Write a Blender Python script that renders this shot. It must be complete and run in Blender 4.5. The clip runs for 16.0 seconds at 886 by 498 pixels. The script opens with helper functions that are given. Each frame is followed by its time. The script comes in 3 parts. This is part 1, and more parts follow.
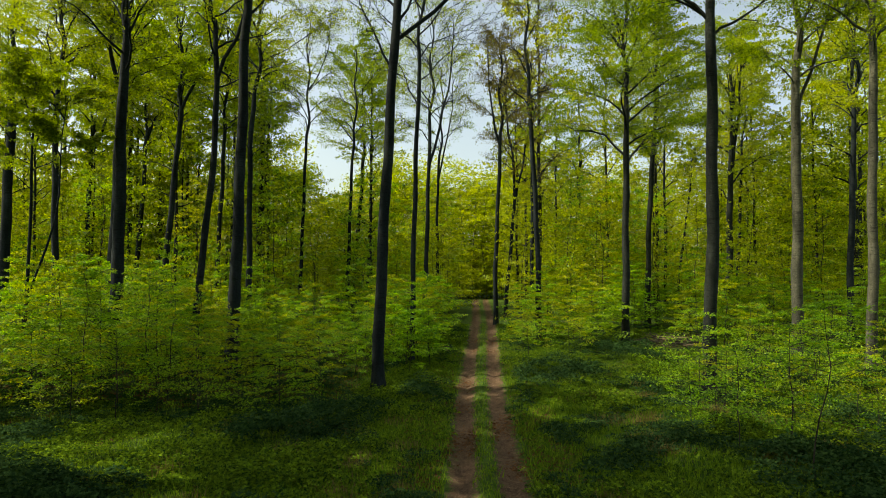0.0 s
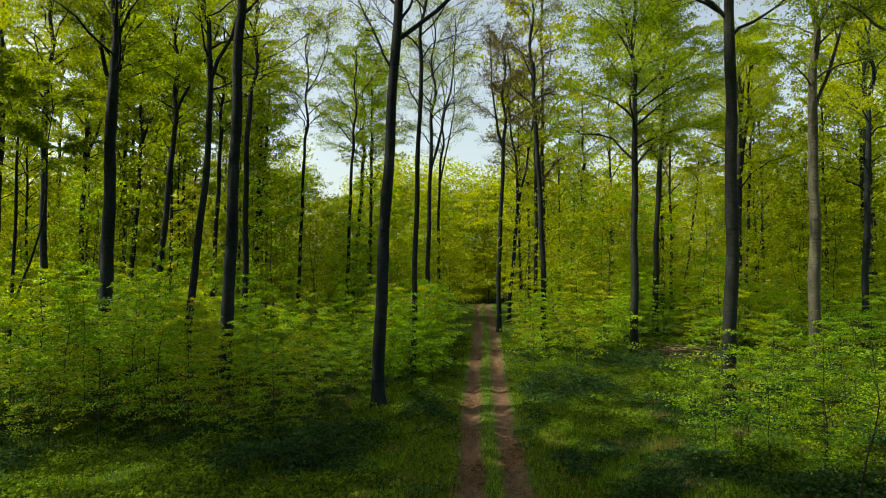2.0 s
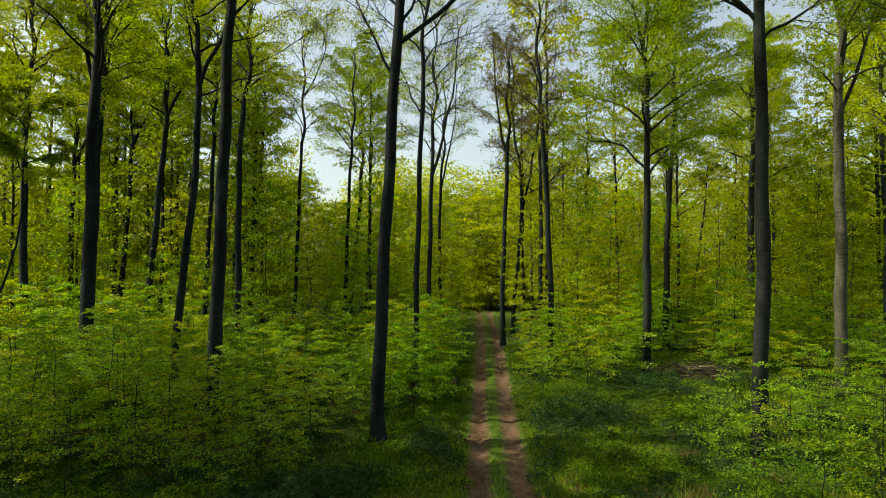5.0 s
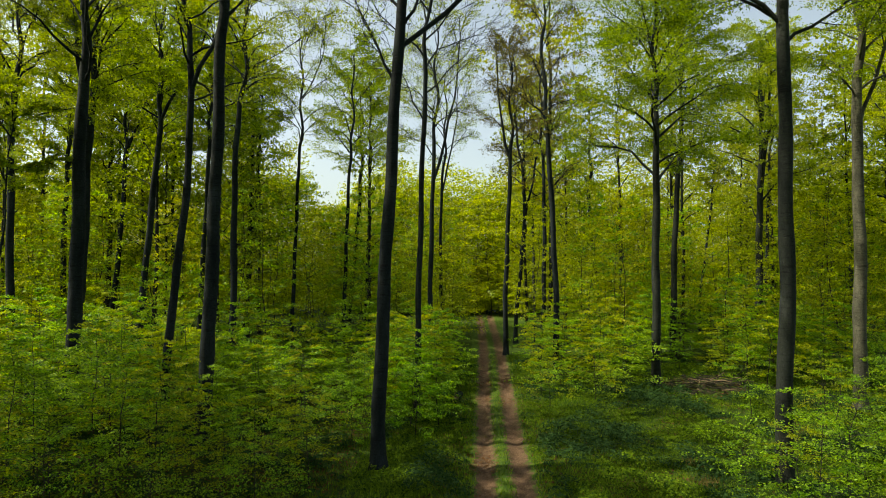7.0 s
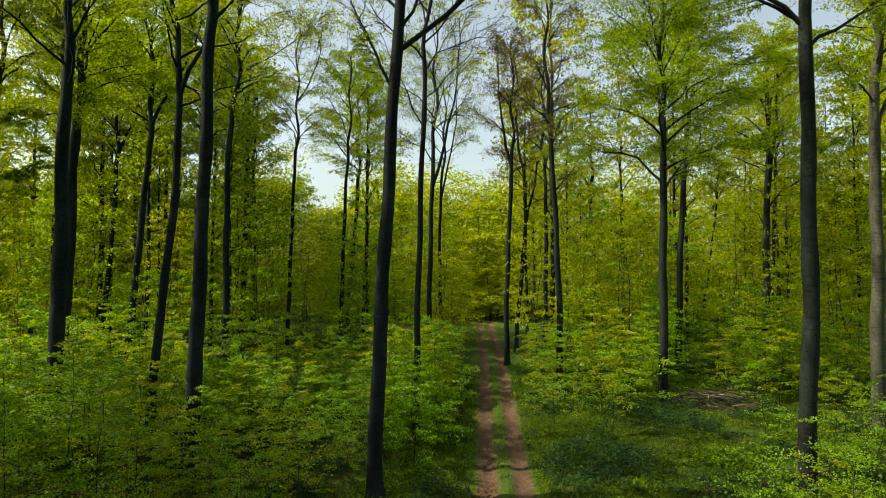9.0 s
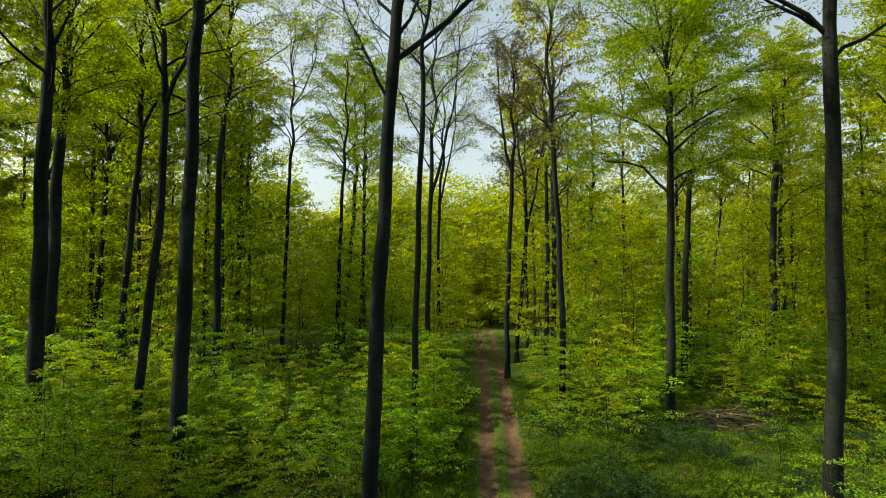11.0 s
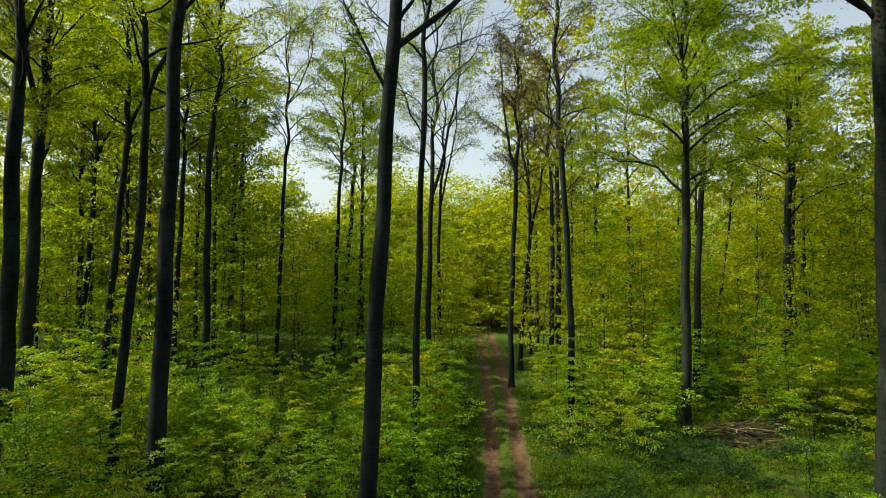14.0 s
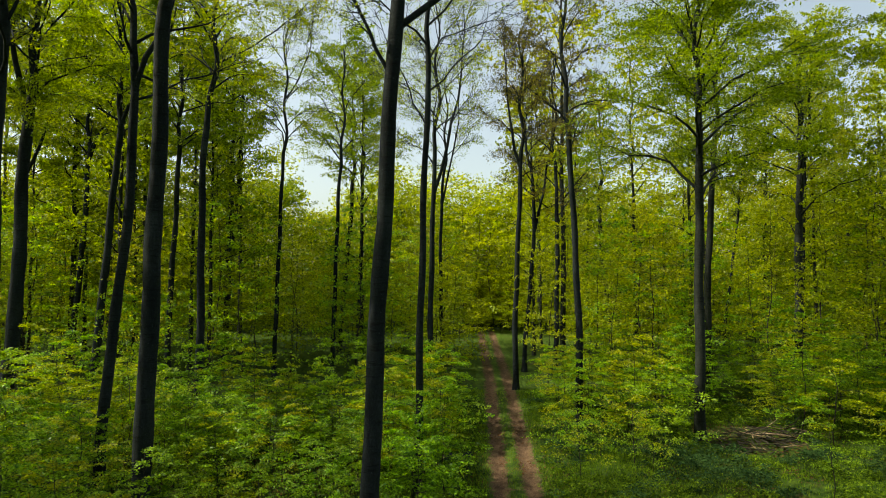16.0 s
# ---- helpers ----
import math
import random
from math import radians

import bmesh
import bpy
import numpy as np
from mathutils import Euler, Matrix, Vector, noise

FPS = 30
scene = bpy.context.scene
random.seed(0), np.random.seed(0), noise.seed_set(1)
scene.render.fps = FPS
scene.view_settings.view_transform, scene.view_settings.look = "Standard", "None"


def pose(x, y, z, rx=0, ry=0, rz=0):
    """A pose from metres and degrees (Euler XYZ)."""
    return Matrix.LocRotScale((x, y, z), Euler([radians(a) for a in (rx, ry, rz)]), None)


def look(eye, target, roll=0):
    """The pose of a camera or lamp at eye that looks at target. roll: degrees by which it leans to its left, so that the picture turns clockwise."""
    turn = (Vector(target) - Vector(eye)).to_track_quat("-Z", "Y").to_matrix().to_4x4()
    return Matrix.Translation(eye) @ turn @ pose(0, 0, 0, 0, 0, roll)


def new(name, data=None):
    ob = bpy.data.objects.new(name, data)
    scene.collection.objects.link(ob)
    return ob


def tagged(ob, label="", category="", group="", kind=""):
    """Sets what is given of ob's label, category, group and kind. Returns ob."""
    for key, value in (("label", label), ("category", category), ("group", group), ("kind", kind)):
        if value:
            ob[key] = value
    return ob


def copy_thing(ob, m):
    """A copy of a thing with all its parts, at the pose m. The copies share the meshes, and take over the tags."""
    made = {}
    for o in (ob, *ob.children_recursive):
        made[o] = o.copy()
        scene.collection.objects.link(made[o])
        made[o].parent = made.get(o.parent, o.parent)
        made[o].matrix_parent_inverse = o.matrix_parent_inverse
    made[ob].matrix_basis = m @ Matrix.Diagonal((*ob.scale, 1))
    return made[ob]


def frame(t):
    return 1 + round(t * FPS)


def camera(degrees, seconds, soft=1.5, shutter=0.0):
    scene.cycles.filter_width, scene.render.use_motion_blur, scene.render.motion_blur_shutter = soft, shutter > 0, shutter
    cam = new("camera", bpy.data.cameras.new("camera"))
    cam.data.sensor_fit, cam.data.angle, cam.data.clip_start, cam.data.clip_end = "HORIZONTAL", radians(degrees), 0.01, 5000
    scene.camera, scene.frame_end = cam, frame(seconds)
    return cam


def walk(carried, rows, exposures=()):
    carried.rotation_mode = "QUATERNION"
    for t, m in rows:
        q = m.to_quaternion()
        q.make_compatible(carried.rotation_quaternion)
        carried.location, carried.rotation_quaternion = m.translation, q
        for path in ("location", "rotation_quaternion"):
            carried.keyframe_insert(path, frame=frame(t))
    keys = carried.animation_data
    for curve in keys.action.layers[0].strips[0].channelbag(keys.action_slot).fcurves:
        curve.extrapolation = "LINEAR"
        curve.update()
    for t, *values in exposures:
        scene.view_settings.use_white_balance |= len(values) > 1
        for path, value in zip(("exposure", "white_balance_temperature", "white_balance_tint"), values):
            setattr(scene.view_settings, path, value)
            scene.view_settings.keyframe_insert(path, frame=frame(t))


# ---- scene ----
# ---- camera: a slow drone flight forward over the track, rising and then level ----
cam = camera(73.0, 16.0, soft=1.0)
# seconds, x, y, z in metres, yaw and pitch in degrees
FLIGHT = [
    (0, -0.000, 0.001, 6.335, 0.005, 2.058),
    (0.5, -0.049, 0.406, 6.460, 0.012, 2.070),
    (1, -0.096, 0.810, 6.597, 0.016, 2.085),
    (1.5, -0.141, 1.213, 6.757, 0.017, 2.105),
    (2, -0.184, 1.613, 6.931, 0.014, 2.128),
    (2.5, -0.225, 2.011, 7.106, 0.007, 2.153),
    (3, -0.263, 2.406, 7.273, -0.004, 2.175),
    (3.5, -0.300, 2.797, 7.439, -0.019, 2.193),
    (4, -0.338, 3.185, 7.600, -0.036, 2.207),
    (6.5, -0.644, 5.063, 8.519, -0.137, 2.227),
    (7, -0.687, 5.439, 8.691, -0.165, 2.236),
    (7.5, -0.721, 5.816, 8.860, -0.200, 2.247),
    (8, -0.749, 6.195, 9.032, -0.239, 2.258),
    (8.5, -0.772, 6.578, 9.215, -0.282, 2.270),
    (9, -0.789, 6.962, 9.409, -0.329, 2.280),
    (11.5, -0.840, 8.883, 10.584, -0.525, 2.310),
    (12, -0.860, 9.269, 10.739, -0.552, 2.321),
    (12.5, -0.891, 9.656, 10.810, -0.574, 2.329),
    (13, -0.931, 10.042, 10.811, -0.591, 2.336),
    (13.5, -0.977, 10.429, 10.780, -0.604, 2.344),
    (14, -1.029, 10.816, 10.729, -0.613, 2.353),
    (14.5, -1.082, 11.203, 10.671, -0.620, 2.362),
    (15, -1.137, 11.591, 10.627, -0.626, 2.372),
    (15.5, -1.191, 11.977, 10.607, -0.633, 2.382),
    (16, -1.245, 12.364, 10.605, -0.643, 2.393),
]
walk(cam, [(t, pose(x, y, z, 90 + pitch, 0, yaw)) for t, x, y, z, yaw, pitch in FLIGHT],
     exposures=((0.0, 0.50, 7350, 0), (16.0, 0.50, 7350, 0)))

# ---- light: late-spring sun from the side, clear pale sky ----
SUN_AZ, SUN_EL = radians(-92), radians(51)
world = bpy.data.worlds.new("sky")
scene.world = world
world.use_nodes = True
wn, wl = world.node_tree.nodes, world.node_tree.links
sky = wn.new("ShaderNodeTexSky")
sky.sky_type = "NISHITA"
sky.sun_disc = False
sky.sun_elevation, sky.sun_rotation = SUN_EL, SUN_AZ
sky.air_density, sky.dust_density, sky.ozone_density = 1.0, 3.0, 1.0
wn["Background"].inputs["Strength"].default_value = 0.17
pale = wn.new("ShaderNodeHueSaturation")  # thin haze takes most of the blue out of the sky
pale.inputs["Saturation"].default_value = 0.70
wl.new(sky.outputs["Color"], pale.inputs["Color"])
wl.new(pale.outputs["Color"], wn["Background"].inputs["Color"])
sun_way = Vector((math.sin(SUN_AZ) * math.cos(SUN_EL), math.cos(SUN_AZ) * math.cos(SUN_EL), math.sin(SUN_EL)))
sun_data = bpy.data.lights.new("sun", "SUN")
sun_data.energy, sun_data.angle, sun_data.color = 5.0, radians(0.55), (1.0, 0.93, 0.80)
sun = new("sun", sun_data)
sun.matrix_world = look(sun_way * 80, (0, 0, 0))

RNG = np.random.default_rng(7)


# ---- materials ----
def material(name):
    m = bpy.data.materials.new(name)
    m.use_nodes = True
    n, l = m.node_tree.nodes, m.node_tree.links
    n.clear()
    return m, n, l, n.new("ShaderNodeOutputMaterial")


def noise_node(n, l, scale, detail=4.0, rough=0.6, stretch=None, coord="Object"):
    tc = n.new("ShaderNodeTexCoord")
    t = n.new("ShaderNodeTexNoise")
    t.inputs["Scale"].default_value, t.inputs["Detail"].default_value, t.inputs["Roughness"].default_value = scale, detail, rough
    if stretch:
        mp = n.new("ShaderNodeMapping")
        mp.inputs["Scale"].default_value = stretch
        l.new(tc.outputs[coord], mp.inputs["Vector"])
        l.new(mp.outputs["Vector"], t.inputs["Vector"])
    else:
        l.new(tc.outputs[coord], t.inputs["Vector"])
    return t


def ramp(n, l, source, stops):
    r = n.new("ShaderNodeValToRGB")
    e = r.color_ramp.elements
    while len(e) < len(stops):
        e.new(0.5)
    for el, (p, c) in zip(e, stops):
        el.position, el.color = p, (*c, 1)
    l.new(source, r.inputs["Fac"])
    return r


def mix_colour(n, l, kind, fac, a, b):
    m = n.new("ShaderNodeMix")
    m.data_type, m.blend_type = "RGBA", kind
    for sock, v in ((m.inputs["Factor"], fac), (m.inputs["A"], a), (m.inputs["B"], b)):
        if hasattr(v, "is_output"):
            l.new(v, sock)
        elif isinstance(v, tuple):
            sock.default_value = (*v, 1)
        else:
            sock.default_value = v
    return m.outputs["Result"]


def leaf_material(name, dark, light, glow, through_share=0.5, sheen=0.025):
    """A thin leaf: matt and slightly glossy, and letting light through; varies from leaf to leaf and from plant to plant."""
    m, n, l, out = material(name)
    geo, info = n.new("ShaderNodeNewGeometry"), n.new("ShaderNodeObjectInfo")
    base = ramp(n, l, geo.outputs["Random Per Island"], [(0.0, dark), (1.0, light)])
    hue = n.new("ShaderNodeHueSaturation")
    span = n.new("ShaderNodeMapRange")
    span.inputs["To Min"].default_value, span.inputs["To Max"].default_value = 0.491, 0.514
    l.new(info.outputs["Random"], span.inputs["Value"])
    l.new(span.outputs["Result"], hue.inputs["Hue"])
    l.new(base.outputs["Color"], hue.inputs["Color"])
    diff, trans, gloss = n.new("ShaderNodeBsdfDiffuse"), n.new("ShaderNodeBsdfTranslucent"), n.new("ShaderNodeBsdfGlossy")
    l.new(hue.outputs["Color"], diff.inputs["Color"])
    l.new(mix_colour(n, l, "MULTIPLY", 1.0, hue.outputs["Color"], glow), trans.inputs["Color"])
    gloss.inputs["Roughness"].default_value = 0.42
    gloss.inputs["Color"].default_value = (0.5, 0.5, 0.5, 1)
    a, b = n.new("ShaderNodeMixShader"), n.new("ShaderNodeMixShader")
    a.inputs["Fac"].default_value, b.inputs["Fac"].default_value = through_share, sheen
    l.new(diff.outputs["BSDF"], a.inputs[1])
    l.new(trans.outputs["BSDF"], a.inputs[2])
    l.new(a.outputs["Shader"], b.inputs[1])
    l.new(gloss.outputs["BSDF"], b.inputs[2])
    l.new(b.outputs["Shader"], out.inputs["Surface"])
    return m


def bark_material(name, dark, light, moss, moss_share):
    m, n, l, out = material(name)
    coarse = noise_node(n, l, 1.3, 5.0, 0.65, (1, 1, 0.35))
    fine = noise_node(n, l, 22.0, 5.0, 0.7, (1, 1, 0.4))
    rings = noise_node(n, l, 9.0, 3.0, 0.6, (0.35, 0.35, 2.5))
    col = ramp(n, l, coarse.outputs["Fac"], [(0.36, dark), (0.56, light), (0.68, tuple(1.7 * v for v in light))])
    grain = ramp(n, l, fine.outputs["Fac"], [(0.3, (0.55, 0.55, 0.55)), (0.7, (1.15, 1.15, 1.15))])
    c = mix_colour(n, l, "MULTIPLY", 1.0, col.outputs["Color"], grain.outputs["Color"])
    patch = ramp(n, l, rings.outputs["Fac"], [(0.5, (0, 0, 0)), (0.72, (1, 1, 1))])
    share = n.new("ShaderNodeMath")
    share.operation = "MULTIPLY"
    share.inputs[1].default_value = moss_share
    l.new(patch.outputs["Color"], share.inputs[0])
    c = mix_colour(n, l, "MIX", share.outputs["Value"], c, moss)
    speck = noise_node(n, l, 9.0, 6.0, 0.8)
    dots = ramp(n, l, speck.outputs["Fac"], [(0.60, (0, 0, 0)), (0.66, (1, 1, 1))])
    c = mix_colour(n, l, "ADD", dots.outputs["Color"], c, tuple(1.2 * v for v in light))
    scar = noise_node(n, l, 3.2, 4.0, 0.7, (0.5, 0.5, 3.0))
    bands = ramp(n, l, scar.outputs["Fac"], [(0.34, (0.45, 0.45, 0.45)), (0.46, (1, 1, 1))])
    c = mix_colour(n, l, "MULTIPLY", 1.0, c, bands.outputs["Color"])
    p = n.new("ShaderNodeBsdfPrincipled")
    p.inputs["Roughness"].default_value = 0.85
    p.inputs["Specular IOR Level"].default_value = 0.15
    l.new(c, p.inputs["Base Color"])
    bump = n.new("ShaderNodeBump")
    bump.inputs["Strength"].default_value, bump.inputs["Distance"].default_value = 0.7, 0.04
    l.new(fine.outputs["Fac"], bump.inputs["Height"])
    l.new(bump.outputs["Normal"], p.inputs["Normal"])
    l.new(p.outputs["BSDF"], out.inputs["Surface"])
    return m


LEAF = leaf_material("beech_leaf", (0.040, 0.105, 0.008), (0.285, 0.460, 0.018), (1.85, 1.68, 0.45), 0.50, 0.030)
LEAF_CROWN = leaf_material("crown_leaf", (0.038, 0.072, 0.004), (0.265, 0.375, 0.010), (1.75, 1.5, 0.42), 0.58)
LEAF_YELLOW = leaf_material("young_beech_leaf", (0.090, 0.124, 0.006), (0.385, 0.462, 0.015), (1.90, 1.72, 0.40), 0.54, 0.028)
LEAF_OLIVE = leaf_material("olive_crown_leaf", (0.048, 0.077, 0.004), (0.275, 0.390, 0.011), (1.75, 1.5, 0.42), 0.58)
LEAF_BROWN = leaf_material("opening_bud_leaf", (0.100, 0.090, 0.014), (0.165, 0.155, 0.020), (1.4, 1.3, 0.7), 0.4)
LEAF_LOW = leaf_material("undergrowth_leaf", (0.015, 0.046, 0.011), (0.195, 0.280, 0.018), (1.4, 1.3, 0.6), 0.35, 0.0)
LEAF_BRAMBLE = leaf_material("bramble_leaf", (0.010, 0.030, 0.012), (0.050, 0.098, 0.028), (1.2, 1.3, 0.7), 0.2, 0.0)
DRY_GRASS = leaf_material("dry_grass_blade", (0.120, 0.095, 0.035), (0.270, 0.215, 0.085), (1.2, 1.1, 0.7), 0.3, 0.0)
GRASS = leaf_material("grass_blade", (0.034, 0.090, 0.014), (0.205, 0.290, 0.024), (1.6, 1.5, 0.6), 0.4, 0.0)
# darker than bare beech bark: the trunks' shade under the canopy is in these colours
BARK = bark_material("shaded_beech_bark", (0.006, 0.010, 0.013), (0.019, 0.025, 0.028), (0.011, 0.020, 0.012), 0.55)
BARK_GREY = bark_material("shaded_grey_beech_bark", (0.009, 0.012, 0.011), (0.025, 0.029, 0.026), (0.022, 0.031, 0.014), 0.6)
BARK_PALE = bark_material("pale_beech_bark", (0.045, 0.045, 0.034), (0.100, 0.096, 0.070), (0.050, 0.060, 0.028), 0.5)
TWIG = bark_material("twig_bark", (0.022, 0.019, 0.014), (0.052, 0.046, 0.034), (0.026, 0.028, 0.012), 0.3)
CUT = bark_material("cut_wood", (0.160, 0.110, 0.065), (0.300, 0.220, 0.140), (0.120, 0.090, 0.055), 0.3)
LITTER = leaf_material("old_leaf", (0.055, 0.030, 0.012), (0.150, 0.085, 0.035), (1.2, 1.0, 0.8), 0.2, 0.0)


def soil_material():
    """Forest floor: grass, moss and old leaves in patches."""
    m, n, l, out = material("forest_floor")
    big = noise_node(n, l, 0.35, 5.0, 0.6)
    mid = noise_node(n, l, 2.4, 6.0, 0.7)
    fine = noise_node(n, l, 19.0, 6.0, 0.75)
    green = ramp(n, l, mid.outputs["Fac"], [(0.3, (0.016, 0.045, 0.010)), (0.7, (0.084, 0.128, 0.014))])
    litter = ramp(n, l, fine.outputs["Fac"], [(0.3, (0.034, 0.023, 0.011)), (0.7, (0.110, 0.075, 0.036))])
    where = ramp(n, l, big.outputs["Fac"], [(0.58, (0, 0, 0)), (0.72, (1, 1, 1))])
    c = mix_colour(n, l, "MIX", where.outputs["Color"], green.outputs["Color"], litter.outputs["Color"])
    shade = ramp(n, l, fine.outputs["Fac"], [(0.25, (0.55, 0.55, 0.55)), (0.75, (1.25, 1.25, 1.25))])
    c = mix_colour(n, l, "MULTIPLY", 1.0, c, shade.outputs["Color"])
    p = n.new("ShaderNodeBsdfPrincipled")
    p.inputs["Roughness"].default_value = 0.95
    p.inputs["Specular IOR Level"].default_value = 0.08
    l.new(c, p.inputs["Base Color"])
    bump = n.new("ShaderNodeBump")
    bump.inputs["Strength"].default_value, bump.inputs["Distance"].default_value = 0.8, 0.08
    l.new(fine.outputs["Fac"], bump.inputs["Height"])
    l.new(bump.outputs["Normal"], p.inputs["Normal"])
    l.new(p.outputs["BSDF"], out.inputs["Surface"])
    return m


def track_material():
    """Two worn ruts of reddish earth and small stones, grass between and beside them; 'across' is metres from the middle."""
    m, n, l, out = material("track_earth")
    across = n.new("ShaderNodeAttribute")
    across.attribute_name = "across"
    wob = noise_node(n, l, 1.6, 5.0, 0.7)
    fine = noise_node(n, l, 19.0, 6.0, 0.75)
    mid = noise_node(n, l, 2.4, 6.0, 0.7)

    def calc(op, a, b=None):
        k = n.new("ShaderNodeMath")
        k.operation = op
        for s, v in zip(k.inputs, (a, b)):
            if v is None:
                continue
            if hasattr(v, "is_output"):
                l.new(v, s)
            else:
                s.default_value = v
        return k.outputs["Value"]

    clod = noise_node(n, l, 6.5, 5.0, 0.75)
    shift = calc("ADD", calc("MULTIPLY", calc("SUBTRACT", wob.outputs["Fac"], 0.5), 1.0), calc("MULTIPLY", calc("SUBTRACT", clod.outputs["Fac"], 0.5), 1.3))
    off = calc("ABSOLUTE", calc("SUBTRACT", calc("ABSOLUTE", across.outputs["Fac"]), RUT))
    rut = ramp(n, l, calc("ADD", off, shift), [(0.33, (1, 1, 1)), (0.53, (0, 0, 0))])
    earth = ramp(n, l, fine.outputs["Fac"], [(0.3, (0.034, 0.020, 0.012)), (0.52, (0.098, 0.061, 0.039)), (0.74, (0.250, 0.180, 0.125))])
    green = ramp(n, l, mid.outputs["Fac"], [(0.3, (0.016, 0.045, 0.010)), (0.7, (0.084, 0.128, 0.014))])
    worn = ramp(n, l, mid.outputs["Fac"], [(0.34, (0.60, 0.58, 0.55)), (0.58, (1.25, 1.22, 1.20))])
    soil = mix_colour(n, l, "MULTIPLY", 1.0, earth.outputs["Color"], worn.outputs["Color"])
    c = mix_colour(n, l, "MIX", rut.outputs["Color"], green.outputs["Color"], soil)
    p = n.new("ShaderNodeBsdfPrincipled")
    p.inputs["Roughness"].default_value = 0.95
    p.inputs["Specular IOR Level"].default_value = 0.08
    l.new(c, p.inputs["Base Color"])
    bump = n.new("ShaderNodeBump")
    bump.inputs["Strength"].default_value, bump.inputs["Distance"].default_value = 0.7, 0.05
    l.new(fine.outputs["Fac"], bump.inputs["Height"])
    l.new(bump.outputs["Normal"], p.inputs["Normal"])
    l.new(p.outputs["BSDF"], out.inputs["Surface"])
    return m


RUT = 0.73  # half the distance between the two ruts
FLOOR, TRACK = soil_material(), track_material()


# ---- mesh helpers ----
def mesh_from(name, verts, faces, mat, smooth=False):
    """A mesh from arrays of corners and of faces that all have the same number of corners."""
    verts, faces = np.asarray(verts, np.float32), np.asarray(faces, np.int32)
    me = bpy.data.meshes.new(name)
    k = faces.shape[1]
    me.vertices.add(len(verts))
    me.vertices.foreach_set("co", verts.ravel())
    me.loops.add(faces.size)
    me.loops.foreach_set("vertex_index", faces.ravel())
    me.polygons.add(len(faces))
    me.polygons.foreach_set("loop_start", np.arange(0, faces.size, k, dtype=np.int32))
    me.polygons.foreach_set("use_smooth", np.full(len(faces), smooth))
    me.update(calc_edges=True)
    me.materials.append(mat)
    return me


def part(name, me, parent, label="", kind=""):
    ob = new(name, me)
    ob.parent = parent
    return tagged(ob, label, kind=kind)


def thing(name, x, y, z, label, category, group="", kind=""):
    ob = new(name)
    ob.location = (x, y, z)
    return tagged(ob, label, category, group, kind)


class Tubes:
    """Collects tapered tubes into one mesh."""

    def __init__(self):
        self.v, self.f, self.count = [], [], 0

    def add(self, pts, radii, s=6, wobble=0.0):
        pts, radii = np.asarray(pts, float), np.asarray(radii, float)
        way = np.gradient(pts, axis=0)
        way /= np.linalg.norm(way, axis=1, keepdims=True) + 1e-9
        ref = np.where(np.abs(way[:, 2:3]) > 0.8, [[1.0, 0, 0]], [[0, 0, 1.0]])
        u = np.cross(way, ref)
        u /= np.linalg.norm(u, axis=1, keepdims=True)
        w = np.cross(way, u)
        a = np.arange(s) / s * 2 * np.pi
        r = radii[:, None] * (1 + wobble * RNG.normal(size=(len(pts), s)))
        ring = pts[:, None] + r[..., None] * (np.cos(a)[None, :, None] * u[:, None] + np.sin(a)[None, :, None] * w[:, None])
        i = np.arange(len(pts) - 1)[:, None] * s
        j = np.arange(s)[None]
        k = (j + 1) % s
        f = np.stack([i + j, i + k, i + s + k, i + s + j], -1).reshape(-1, 4) + self.count
        self.v.append(ring.reshape(-1, 3))
        self.f.append(f)
        self.count += ring.shape[0] * s

    def mesh(self, name, mat):
        return mesh_from(name, np.concatenate(self.v), np.concatenate(self.f), mat, True)


def leaf_mesh(name, centres, size, mat, tilt=0.55, corners=4):
    """One small pointed leaf at each centre. Rows of nine give place, upper side and pointing direction; rows of three a place alone, turned at random."""
    c = np.asarray(centres, float)
    n = len(c)
    size = size * RNG.uniform(0.65, 1.35, (n, 1))
    if c.shape[1] == 9:
        up, u = c[:, 3:6] + RNG.normal(0, tilt, (n, 3)) * (1, 1, 0.4), c[:, 6:9] + RNG.normal(0, 0.45, (n, 3))
    else:
        a = RNG.uniform(0, 2 * np.pi, n)
        up = np.stack([RNG.normal(0, tilt, n), RNG.normal(0, tilt, n), np.ones(n)], 1)
        u = np.stack([np.cos(a), np.sin(a), np.zeros(n)], 1)
    c = c[:, :3]
    up /= np.linalg.norm(up, axis=1, keepdims=True) + 1e-9
    u = u - up * (u * up).sum(1, keepdims=True)
    u /= np.linalg.norm(u, axis=1, keepdims=True) + 1e-9
    w = np.cross(up, u)
    if corners == 4:
        v = np.stack([c - u * size * 0.5, c + w * size * 0.34 - up * size * 0.06, c + u * size * 0.55, c - w * size * 0.34 - up * size * 0.06], 1)
    else:
        v = np.stack([c - u * size * 0.45 + w * size * 0.35, c + u * size * 0.6, c - u * size * 0.4 - w * size * 0.38], 1)
    return mesh_from(name, v.reshape(-1, 3), np.arange(n * corners).reshape(n, corners), mat)


